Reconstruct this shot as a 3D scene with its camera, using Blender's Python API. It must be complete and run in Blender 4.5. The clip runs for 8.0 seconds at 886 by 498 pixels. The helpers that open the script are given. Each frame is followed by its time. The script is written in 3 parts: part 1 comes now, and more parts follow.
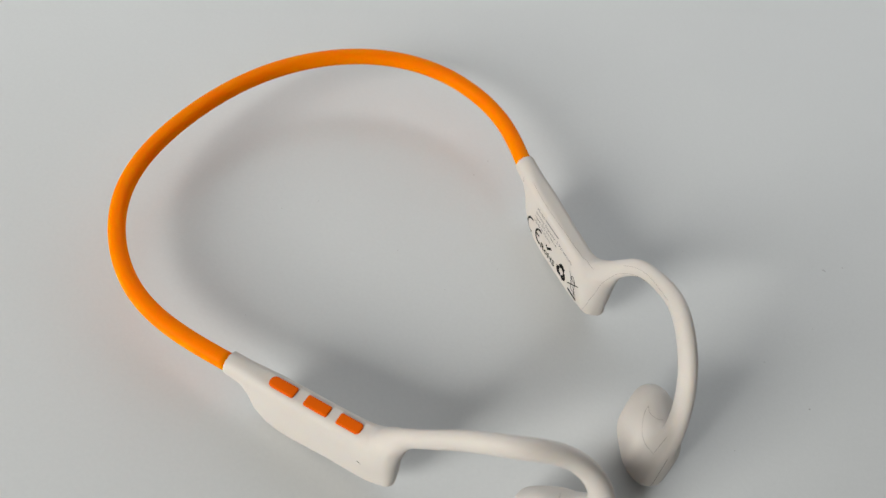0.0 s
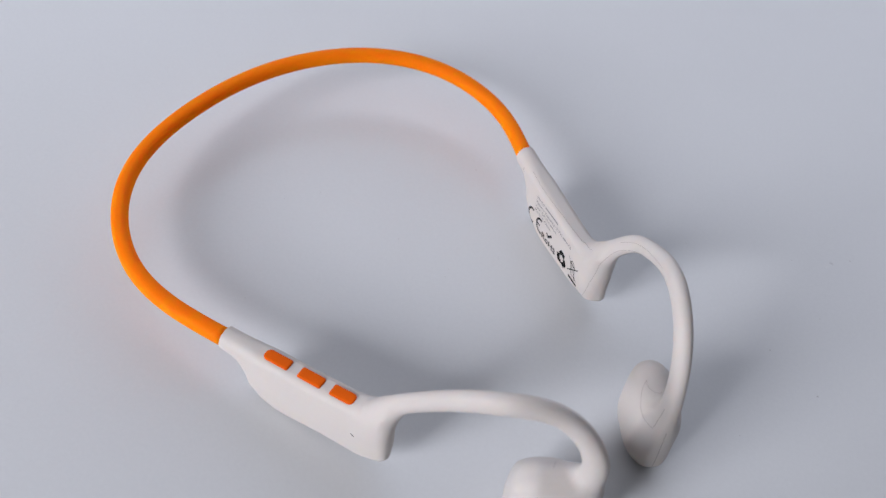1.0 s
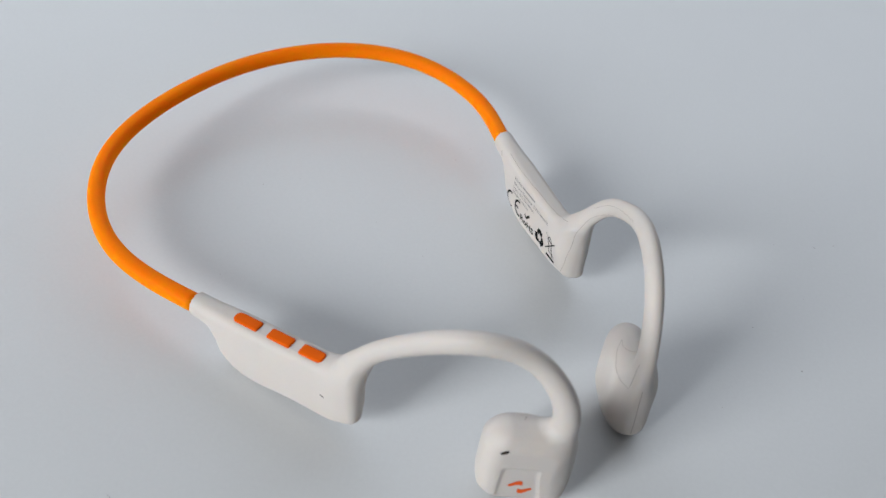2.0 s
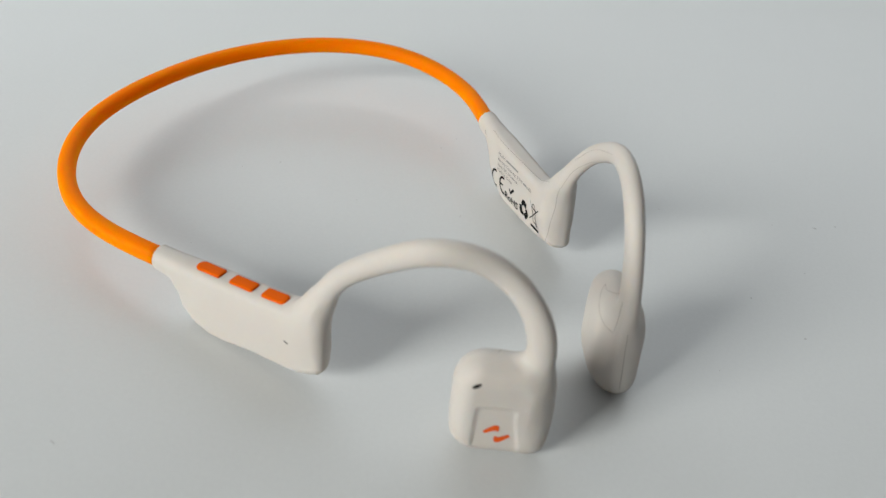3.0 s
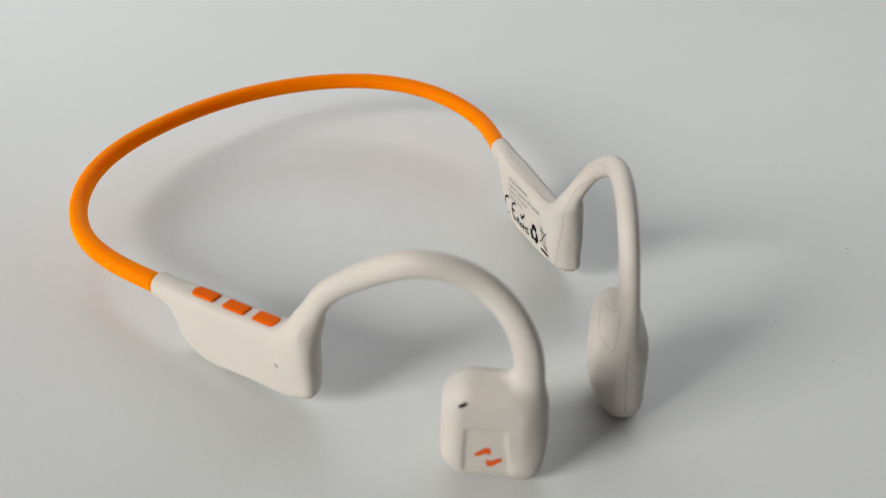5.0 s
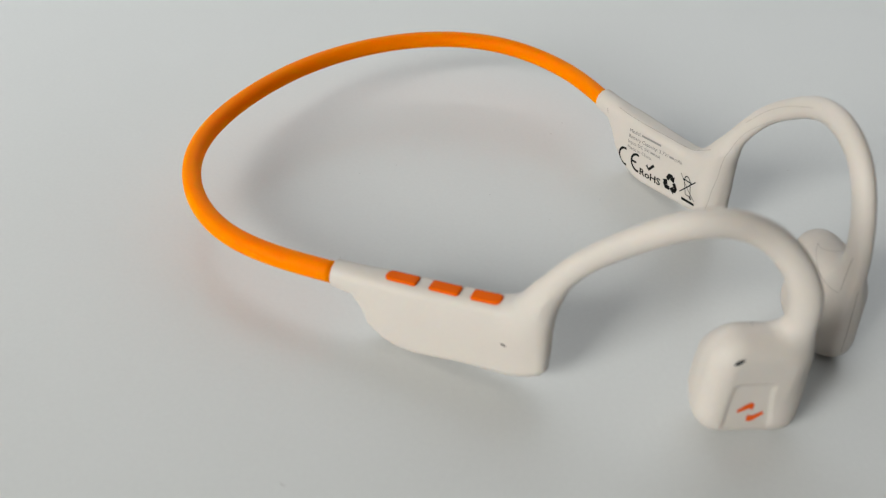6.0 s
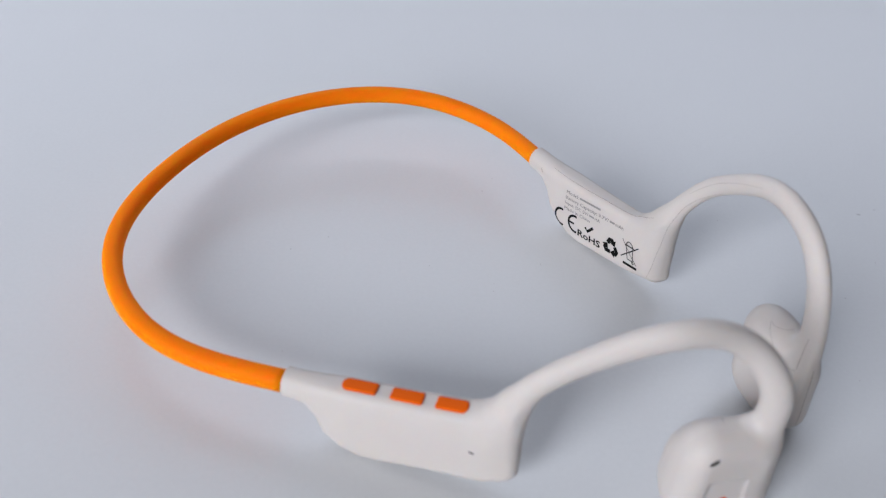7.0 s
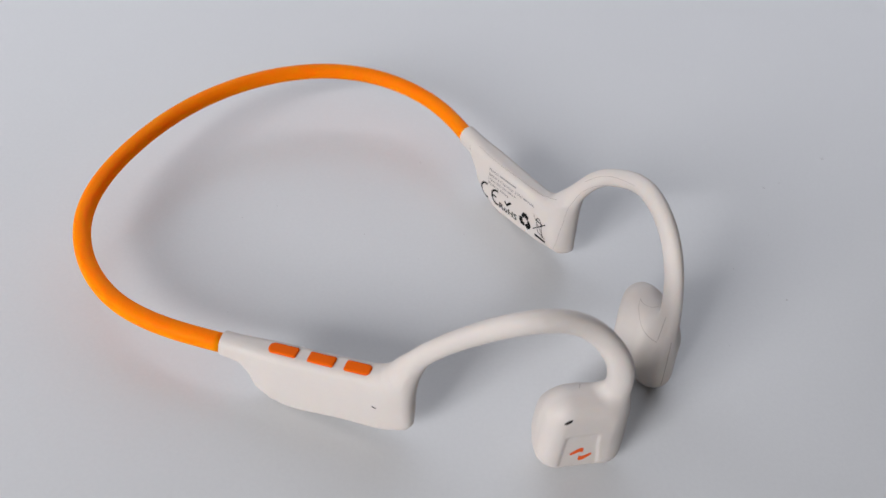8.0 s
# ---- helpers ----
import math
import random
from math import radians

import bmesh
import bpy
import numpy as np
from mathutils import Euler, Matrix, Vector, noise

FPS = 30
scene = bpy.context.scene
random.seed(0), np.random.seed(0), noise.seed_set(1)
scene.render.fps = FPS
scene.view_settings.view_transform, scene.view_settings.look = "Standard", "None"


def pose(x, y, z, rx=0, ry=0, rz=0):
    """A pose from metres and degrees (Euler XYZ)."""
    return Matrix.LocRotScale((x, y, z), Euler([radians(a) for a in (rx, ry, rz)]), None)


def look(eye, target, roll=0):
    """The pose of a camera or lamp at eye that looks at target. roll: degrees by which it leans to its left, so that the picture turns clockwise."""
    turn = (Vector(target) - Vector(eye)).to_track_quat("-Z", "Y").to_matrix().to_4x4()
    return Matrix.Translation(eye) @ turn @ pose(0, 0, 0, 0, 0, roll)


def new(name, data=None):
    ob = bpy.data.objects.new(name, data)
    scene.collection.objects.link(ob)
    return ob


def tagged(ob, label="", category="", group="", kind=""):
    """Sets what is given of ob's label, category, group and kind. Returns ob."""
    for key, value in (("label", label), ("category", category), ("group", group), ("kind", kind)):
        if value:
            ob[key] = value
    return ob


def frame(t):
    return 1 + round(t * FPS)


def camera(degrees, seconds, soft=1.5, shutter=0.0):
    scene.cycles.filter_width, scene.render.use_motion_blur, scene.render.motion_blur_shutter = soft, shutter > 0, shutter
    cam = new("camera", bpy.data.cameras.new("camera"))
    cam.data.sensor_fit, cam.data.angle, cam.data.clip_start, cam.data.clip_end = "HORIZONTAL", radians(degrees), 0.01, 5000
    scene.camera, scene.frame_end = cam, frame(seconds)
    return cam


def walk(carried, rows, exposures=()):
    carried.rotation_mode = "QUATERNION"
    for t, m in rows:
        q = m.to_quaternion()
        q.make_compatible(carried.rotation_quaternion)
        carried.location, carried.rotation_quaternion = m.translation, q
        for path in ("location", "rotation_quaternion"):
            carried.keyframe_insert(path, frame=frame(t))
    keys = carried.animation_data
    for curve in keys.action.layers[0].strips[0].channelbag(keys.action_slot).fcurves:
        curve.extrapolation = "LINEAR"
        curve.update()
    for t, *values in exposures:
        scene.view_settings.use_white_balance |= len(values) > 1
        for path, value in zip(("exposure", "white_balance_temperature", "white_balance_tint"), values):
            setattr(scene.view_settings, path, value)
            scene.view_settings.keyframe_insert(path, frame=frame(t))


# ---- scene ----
# ---------------------------------------------------------------- camera and walk
cam = camera(52.6, 8.0, 1.3)
cam.data.dof.use_dof, cam.data.dof.focus_distance, cam.data.dof.aperture_fstop = True, 0.24, 15.0
ROWS = [
    # t, x, y, z (m), yaw, pitch, roll (degrees)
    (0.0, 0.00001, 0.00000, 0.21648, 0.013, -53.596, 15.320),
    (0.5, 0.00611, -0.00729, 0.21112, 1.980, -52.397, 13.728),
    (1.0, 0.01334, -0.01517, 0.20499, 4.240, -50.127, 11.792),
    (1.5, 0.02079, -0.02025, 0.20051, 5.572, -48.093, 10.728),
    (1.7, 0.02379, -0.02419, 0.19618, 5.542, -47.377, 10.464),
    (2.8, 0.04479, -0.04806, 0.15765, 9.406, -39.173, 7.184),
    (3.0, 0.04839, -0.04789, 0.15235, 9.625, -38.404, 6.986),
    (3.5, 0.06950, -0.04217, 0.15037, 13.360, -36.978, 4.810),
    (4.0, 0.10624, -0.03082, 0.15195, 22.688, -36.114, -0.780),
    (4.2, 0.10820, -0.03412, 0.15074, 23.986, -35.531, -1.108),
    (5.3, 0.04066, -0.04935, 0.14151, 11.538, -35.155, 2.794),
    (5.5, 0.02425, -0.05256, 0.14047, 9.240, -35.699, 2.570),
    (6.0, -0.00954, -0.05062, 0.13653, 4.245, -37.319, 3.557),
    (6.5, -0.02480, -0.03820, 0.13212, -1.150, -37.100, 5.960),
    (7.0, -0.02608, -0.02976, 0.14935, -5.052, -37.767, 6.406),
    (7.5, -0.01596, -0.03589, 0.17382, -5.655, -39.047, 6.457),
    (8.0, -0.00468, -0.04285, 0.18520, -4.613, -43.646, 7.140),
]


def stance(x, y, z, yaw, pitch, roll):
    return pose(x, y, z, 0, 0, yaw) @ pose(0, 0, 0, 90 + pitch) @ pose(0, 0, 0, 0, 0, roll)


EXPOSURES = [
    # t, stops, kelvin, tint
    (0.0, 0.03, 6810, 8),
    (0.5, 0.03, 6360, 10),
    (1.0, 0.0, 6140, 17),
    (1.5, 0.0, 6240, 15),
    (1.7, 0.0, 6280, 9),
    (2.8, 0.0, 6140, 14),
    (3.0, 0.0, 6680, 6),
    (3.5, -0.05, 6280, 9),
    (4.0, -0.1, 6040, 15),
    (4.2, -0.06, 6730, 6),
    (5.5, 0.0, 6930, 9),
    (6.0, -0.06, 6850, 7),
    (6.5, -0.05, 6470, 10),
    (7.0, -0.05, 6070, 15),
    (7.5, -0.05, 6240, 15),
    (8.0, 0.0, 6450, 15),
]
walk(cam, [(t, stance(x, y, z, a, b, c)) for t, x, y, z, a, b, c in ROWS], EXPOSURES)

# ---------------------------------------------------------------- world and light
world = bpy.data.worlds.new("sky")
scene.world = world
world.use_nodes = True
sky = world.node_tree.nodes.new("ShaderNodeTexSky")
sky.sky_type, sky.sun_disc = "NISHITA", False
sky.sun_elevation, sky.sun_rotation = radians(38), radians(120)
back = world.node_tree.nodes["Background"]
world.node_tree.links.new(sky.outputs[0], back.inputs[0])
back.inputs[1].default_value = 0.1

ROOM = (-2.2, 3.4, -0.95, 1.0, -0.74, 2.1)   # x0, x1, y0, y1, floor, ceiling
SOUTH = (-1.44, -0.54, 0.29, 1.05)             # x0, x1, z0, z1 of the window in the south wall
EAST = (-0.35, 0.85, 0.95, 1.85)                # y0, y1, z0, z1 of a distant window in the east wall
NORTH = (-1.2, 0.9, 0.14, 1.45)                  # x0, x1, z0, z1 of the smaller window in the north wall


def window_light(name, opening, mid, way, power):
    lamp = bpy.data.lights.new(name, "AREA")
    lamp.shape, lamp.size, lamp.size_y = "RECTANGLE", opening[1] - opening[0], opening[3] - opening[2]
    lamp.energy, lamp.color = power, (0.97, 0.98, 0.975)
    new(name, lamp).matrix_world = look(mid, mid + Vector(way))


window_light("south_daylight", SOUTH, Vector(((SOUTH[0] + SOUTH[1]) / 2, ROOM[2] - 0.06, (SOUTH[2] + SOUTH[3]) / 2)), (0, 1, 0), 48.5)
window_light("east_daylight", EAST, Vector((ROOM[1] + 0.06, (EAST[0] + EAST[1]) / 2, (EAST[2] + EAST[3]) / 2)), (-1, 0, 0), 3.8)
window_light("north_daylight", NORTH, Vector(((NORTH[0] + NORTH[1]) / 2, ROOM[3] + 0.06, (NORTH[2] + NORTH[3]) / 2)), (0, -1, 0), 11.2)


# ---------------------------------------------------------------- materials
def material(name, base, rough, spec=0.5, grain=0.0, scale=400.0, bump=0.0, mottle=0.0, mottle_scale=12.0, sss=0.0, bleed=(1.0, 0.7, 0.45), depth=0.0022):
    mat = bpy.data.materials.new(name)
    mat.use_nodes = True
    nt = mat.node_tree
    bsdf = nt.nodes["Principled BSDF"]
    bsdf.inputs["Roughness"].default_value = rough
    bsdf.inputs["Specular IOR Level"].default_value = spec
    if sss:
        bsdf.inputs["Subsurface Weight"].default_value = sss
        bsdf.inputs["Subsurface Radius"].default_value = bleed
        bsdf.inputs["Subsurface Scale"].default_value = depth
    co = nt.nodes.new("ShaderNodeTexCoord")
    fine = nt.nodes.new("ShaderNodeTexNoise")
    fine.inputs["Scale"].default_value, fine.inputs["Detail"].default_value = scale, 3
    wide = nt.nodes.new("ShaderNodeTexNoise")
    wide.inputs["Scale"].default_value, wide.inputs["Detail"].default_value = mottle_scale, 4
    for n in (fine, wide):
        nt.links.new(co.outputs["Object"], n.inputs["Vector"])
    def band(node, amount):
        r = nt.nodes.new("ShaderNodeMapRange")
        r.inputs["From Min"].default_value, r.inputs["From Max"].default_value = 0.3, 0.7
        r.inputs["To Min"].default_value, r.inputs["To Max"].default_value = 1 - amount, 1 + amount
        nt.links.new(node.outputs["Fac"], r.inputs["Value"])
        return r
    a, b = band(fine, grain), band(wide, mottle)
    m = nt.nodes.new("ShaderNodeMath")
    m.operation = "MULTIPLY"
    nt.links.new(a.outputs[0], m.inputs[0])
    nt.links.new(b.outputs[0], m.inputs[1])
    v = nt.nodes.new("ShaderNodeVectorMath")
    v.operation = "SCALE"
    v.inputs[0].default_value = base
    nt.links.new(m.outputs[0], v.inputs["Scale"])
    nt.links.new(v.outputs[0], bsdf.inputs["Base Color"])
    if bump:
        bu = nt.nodes.new("ShaderNodeBump")
        bu.inputs["Strength"].default_value, bu.inputs["Distance"].default_value = bump, 0.0002
        nt.links.new(fine.outputs["Fac"], bu.inputs["Height"])
        nt.links.new(bu.outputs[0], bsdf.inputs["Normal"])
    r = nt.nodes.new("ShaderNodeMapRange")
    r.inputs["From Min"].default_value, r.inputs["From Max"].default_value = 0.3, 0.7
    r.inputs["To Min"].default_value, r.inputs["To Max"].default_value = rough * 0.88, min(1, rough * 1.12)
    nt.links.new(wide.outputs["Fac"], r.inputs["Value"])
    nt.links.new(r.outputs[0], bsdf.inputs["Roughness"])
    return mat


WHITE = material("ivory_silicone", (0.592, 0.545, 0.505), 0.55, 0.35, 0.012, 2500, 0.04, 0.015, 90, sss=0.25, bleed=(1.0, 0.6, 0.35), depth=0.002)
ORANGE = material("orange_silicone", (0.95, 0.218, 0.0), 0.6, 0.05, 0.02, 2500, 0.05, 0.03, 80, sss=1.0, bleed=(1.0, 0.28, 0.04), depth=0.0045)
BUTTON = material("orange_button_rubber", (0.74, 0.108, 0.0), 0.65, 0.08, 0.02, 2500, 0.05, 0.02, 90)
LOGO = material("red_orange_print", (0.76, 0.10, 0.008), 0.6, 0.2, 0.05, 3000, 0.0, 0.05, 200)
INK = material("black_ink", (0.005, 0.005, 0.005), 0.8, 0.12, 0.1, 3000)
FAINT = material("thin_grey_ink", (0.12, 0.118, 0.115), 0.6, 0.3, 0.1, 3000)
PALE = material("pale_grey_ink", (0.26, 0.25, 0.24), 0.6, 0.3, 0.1, 3000)
HOLE = material("dark_mesh_hole", (0.012, 0.011, 0.010), 0.8, 0.2, 0.2, 6000)
SEAM = material("shadowed_seam", (0.30, 0.26, 0.23), 0.8, 0.2, 0.1, 2000)
TABLE = material("white_laminate", (0.645, 0.655, 0.658), 0.33, 0.5, 0.012, 900, 0.015, 0.022, 9)
DUST = material("grey_dust", (0.52, 0.51, 0.51), 0.9, 0.2, 0.2, 3000)
# unseen room surfaces, set darker than likely so that less fill light returns
PAINT = material("darkened_wall_paint", (0.10, 0.098, 0.095), 0.85, 0.2, 0.02, 60, 0.2, 0.03, 3)
CEIL = material("darkened_ceiling_paint", (0.27, 0.266, 0.262), 0.9, 0.2, 0.02, 60, 0.2, 0.02, 3)
FLOOR = material("darkened_floor", (0.28, 0.24, 0.20), 0.5, 0.4, 0.06, 30, 0.1, 0.1, 4)
FRAME = material("white_window_frame", (0.8, 0.8, 0.79), 0.4, 0.5, 0.01, 60, 0.0, 0.02, 5)


# ---------------------------------------------------------------- mesh helpers
def mesh_object(name, verts, faces, mat, parent=None, label="", smooth=True, normals=None):
    me = bpy.data.meshes.new(name)
    me.from_pydata([tuple(map(float, v)) for v in verts], [], [tuple(map(int, f)) for f in faces])
    me.materials.append(mat)
    if smooth:
        me.shade_smooth()
    if normals is not None:
        me.normals_split_custom_set_from_vertices([tuple(map(float, n)) for n in normals])
    ob = new(name, me)
    if parent is not None:
        ob.parent = parent
    if label:
        ob["label"] = label
    return ob


def part(name, bm, mat, parent, label="", smooth=False):
    me = bpy.data.meshes.new(name)
    bm.normal_update()
    bm.to_mesh(me)
    bm.free()
    me.materials.append(mat)
    if smooth:
        me.shade_smooth()
    ob = new(name, me)
    ob.parent = parent
    if label:
        ob["label"] = label
    return ob


def box(bm, x0, x1, y0, y1, z0, z1, bevel=0.0):
    made = bmesh.ops.create_cube(bm, size=1.0)["verts"]
    bmesh.ops.scale(bm, vec=(x1 - x0, y1 - y0, z1 - z0), verts=made)
    bmesh.ops.translate(bm, vec=((x0 + x1) / 2, (y0 + y1) / 2, (z0 + z1) / 2), verts=made)
    if bevel:
        edges = list({e for v in made for e in v.link_edges})
        bmesh.ops.bevel(bm, geom=edges, offset=bevel, segments=3, affect="EDGES", profile=0.5)


def spline(points, n):
    """n points along the natural cubic through the given ones, evenly by chord."""
    c = np.asarray(points, float)
    k = len(c)
    h = np.linalg.norm(np.diff(c[:, :3], axis=0), axis=1)
    s = np.r_[0, np.cumsum(h)]
    a, b = np.zeros((k, k)), np.zeros_like(c)
    a[0, 0] = a[-1, -1] = 1
    for i in range(1, k - 1):
        a[i, i - 1 : i + 2] = h[i - 1], 2 * (h[i - 1] + h[i]), h[i]
        b[i] = 6 * ((c[i + 1] - c[i]) / h[i] - (c[i] - c[i - 1]) / h[i - 1])
    m = np.linalg.solve(a, b)
    q = np.linspace(0, s[-1], n)
    i = np.clip(np.searchsorted(s, q, side="right") - 1, 0, k - 2)
    u, v, w = (s[i + 1] - q)[:, None], (q - s[i])[:, None], h[i][:, None]
    return (m[i] * u**3 + m[i + 1] * v**3) / (6 * w) + (c[i] / w - m[i] * w / 6) * u + (c[i + 1] / w - m[i + 1] * w / 6) * v


def sweep(path, half, power=2.0, sides=20, cap=True):
    """A tube along a path (k,3), with a superellipse for its section; half: (across, upright) or rows of them."""
    path = np.asarray(path, float)
    half = np.broadcast_to(half, (len(path), 2))
    tan = np.gradient(path, axis=0)
    tan /= np.linalg.norm(tan, axis=1)[:, None]
    across = np.cross(tan, (0, 0, 1.0))
    across /= np.linalg.norm(across, axis=1)[:, None]
    upright = np.cross(across, tan)
    ang = np.linspace(0, 2 * np.pi, sides, endpoint=False)
    cx = np.sign(np.cos(ang)) * np.abs(np.cos(ang)) ** (2 / power)
    cy = np.sign(np.sin(ang)) * np.abs(np.sin(ang)) ** (2 / power)
    rings = path[:, None] + cx[None, :, None] * across[:, None] * half[:, None, :1] + cy[None, :, None] * upright[:, None] * half[:, None, 1:]
    verts = rings.reshape(-1, 3)
    faces = []
    for i in range(len(path) - 1):
        for j in range(sides):
            k = (j + 1) % sides
            faces.append((i * sides + j, i * sides + k, (i + 1) * sides + k, (i + 1) * sides + j))
    if cap:
        faces.append(tuple(range(sides))[::-1])
        faces.append(tuple((len(path) - 1) * sides + j for j in range(sides)))
    return verts, faces


# ---------------------------------------------------------------- smooth solids from distance fields (centimetres)
def smooth_min(a, b, k):
    h = np.clip(0.5 + 0.5 * (b - a) / k, 0, 1)
    return b + (a - b) * h - k * h * (1 - h)


def ramp(x, a, b):
    s = np.clip((x - a) / (b - a), 0, 1)
    return s * s * (3 - 2 * s)


def field_polygon(x, y, poly):
    d = np.full(x.shape, 1e9)
    inside = np.zeros(x.shape, bool)
    for (ax, ay), (bx, by) in zip(poly, np.roll(poly, -1, axis=0)):
        ex, ey, wx, wy = bx - ax, by - ay, x - ax, y - ay
        t = np.clip((wx * ex + wy * ey) / (ex * ex + ey * ey), 0, 1)
        d = np.minimum(d, (wx - ex * t) ** 2 + (wy - ey * t) ** 2)
        cross = (ay > y) != (by > y)
        if abs(ey) > 1e-9:
            inside ^= cross & (x < ex * (y - ay) / ey + ax)
    d = np.sqrt(d)
    return np.where(inside, -d, d)


def field_tube(p, path, flat):
    """Distance to a tube along path rows (u, n, z, radius), flattened across n by the factor flat."""
    best = np.full(p.shape[:-1], 1e9)
    for a, b in zip(path[:-1], path[1:]):
        e, w = b[:3] - a[:3], p - a[:3]
        t = np.clip((w @ e) / (e @ e), 0, 1)
        v = w - t[..., None] * e
        v[..., 1] *= flat
        best = np.minimum(best, np.sqrt((v * v).sum(-1)) - (a[3] + (b[3] - a[3]) * t))
    return best


def field_ellipsoid(p, mid, radii):
    q = (p - mid) / radii
    k0 = np.sqrt((q * q).sum(-1))
    k1 = np.sqrt(((q / radii) ** 2).sum(-1)) + 1e-9
    return k0 * (k0 - 1) / k1


def surface(values, low, step):
    """Vertices and quads of the zero level of a field on a grid (naive surface nets)."""
    neg = values < 0
    nx, ny, nz = values.shape
    corner = [(i, j, k) for i in (0, 1) for j in (0, 1) for k in (0, 1)]
    cut = lambda a, c: a[c[0] : nx - 1 + c[0], c[1] : ny - 1 + c[1], c[2] : nz - 1 + c[2]]
    count = sum(cut(neg, c).astype(np.int8) for c in corner)
    cells = np.argwhere((count > 0) & (count < 8))
    index = np.full((nx - 1, ny - 1, nz - 1), -1)
    index[tuple(cells.T)] = np.arange(len(cells))
    total, hits = np.zeros((len(cells), 3)), np.zeros(len(cells))
    for c in corner:
        for axis in range(3):
            if c[axis]:
                continue
            d = list(c)
            d[axis] = 1
            a, b = values[tuple((cells + c).T)], values[tuple((cells + d).T)]
            on = (a < 0) != (b < 0)
            t = np.where(on, a / np.where(on, a - b, 1), 0)
            place = np.array(c, float) + t[:, None] * np.eye(3)[axis]
            total += place * on[:, None]
            hits += on
    verts = low + step * (cells + total / hits[:, None])
    faces = []
    for axis in range(3):
        o1, o2 = [(1, 2), (2, 0), (0, 1)][axis]
        d = np.eye(3, dtype=int)
        size = np.array(values.shape)
        lo = [0, 0, 0]
        lo[o1] = lo[o2] = 1
        hi = size - 1
        grid = neg[lo[0] : hi[0], lo[1] : hi[1], lo[2] : hi[2]]
        s = d[axis]
        nxt = neg[lo[0] + s[0] : hi[0] + s[0], lo[1] + s[1] : hi[1] + s[1], lo[2] + s[2] : hi[2] + s[2]]
        for flip in (False, True):
            e = np.argwhere((grid & ~nxt) if not flip else (~grid & nxt)) + lo
            quad = np.stack([index[tuple(q.T)] for q in (e, e - d[o1], e - d[o1] - d[o2], e - d[o2])], 1)
            faces.append(quad if not flip else quad[:, ::-1])
    return verts, np.concatenate(faces)


# ---------------------------------------------------------------- room
def build_room():
    x0, x1, y0, y1, z0, z1 = ROOM
    t = 0.12
    def slab(name, *b, mat=PAINT, label="", cat="wall"):
        bm = bmesh.new()
        box(bm, *b)
        ob = part(name, bm, mat, None)
        return tagged(ob, label, cat, kind="structure")
    slab("floor", x0 - t, x1 + t, y0 - t, y1 + t, z0 - t, z0, mat=FLOOR, label="plain unseen floor under the white table, darkened to return less fill light", cat="floor")
    slab("ceiling", x0 - t, x1 + t, y0 - t, y1 + t, z1, z1 + t, mat=CEIL, label="plain unseen room ceiling, darkened to return less fill light", cat="ceiling")
    slab("wall_west", x0 - t, x0, y0, y1, z0, z1, label="plain unseen room wall, darkened to return less fill light")
    for name, number, (p0, p1, q0, q1) in (("wall_south", 1, SOUTH), ("wall_north", 2, NORTH), ("wall_east", 3, EAST)):
        bm = bmesh.new()
        def piece(a, b, c, d, near, far, bevel=0.0):
            if name == "wall_north":
                box(bm, a, b, y1 + near, y1 + far, c, d, bevel)
            elif name == "wall_south":
                box(bm, a, b, y0 - far, y0 - near, c, d, bevel)
            else:
                box(bm, x1 + near, x1 + far, a, b, c, d, bevel)
        lo, hi = (y0, y1) if name == "wall_east" else (x0 - t, x1 + t)
        for cut in ((lo, p0, z0, z1), (p1, hi, z0, z1), (p0, p1, z0, q0), (p0, p1, q1, z1)):
            piece(*cut, 0.0, t)
        tagged(part(name, bm, PAINT, None), "unseen wall with a window opening, darkened to return less fill light", "wall", kind="structure")
        win = tagged(new("window_%d" % number), "white framed window that lets in daylight", "window", kind="structure")
        w = 0.04
        for kind, cut in (("window_sill", (p0, p1, q0, q0 + w)), ("window_head", (p0, p1, q1 - w, q1)), ("window_jamb", (p0, p0 + w, q0 + w, q1 - w)), ("window_jamb", (p1 - w, p1, q0 + w, q1 - w))):
            bm = bmesh.new()
            piece(*cut, 0.01, 0.05, 0.004)
            part(kind, bm, FRAME, win)


def build_table():
    table = tagged(new("table"), "white laminate table with a plain smooth top", "table")
    bm = bmesh.new()
    box(bm, -0.75, 0.95, -0.30, 0.80, -0.028, 0.0, bevel=0.003)
    part("tabletop", bm, TABLE, table, "smooth white laminate tabletop")
    for x in (-0.70, 0.90):
        for y in (-0.25, 0.75):
            bm = bmesh.new()
            box(bm, x - 0.025, x + 0.025, y - 0.025, y + 0.025, ROOM[4], -0.028, bevel=0.004)
            part("leg", bm, FRAME, table)


build_room()
build_table()

# ---------------------------------------------------------------- the headphones
CM = 0.01
STEP = 0.05
PROFILE = [(-0.10, 1.50), (0.7, 1.55), (1.6, 1.65), (2.8, 1.77), (3.8, 1.90), (4.15, 1.98), (4.42, 2.14), (4.62, 2.36), (4.82, 2.46), (4.82, 2.1),
           (4.89, 1.55), (5.0, 0.98), (5.03, 0.70), (4.89, 0.48), (4.64, 0.35), (4.3, 0.27), (3.2, 0.18), (2.2, 0.01), (1.78, 0.0), (1.36, 0.11),
           (0.92, 0.37), (0.75, 0.69), (0.5, 0.92), (-0.10, 0.97)]
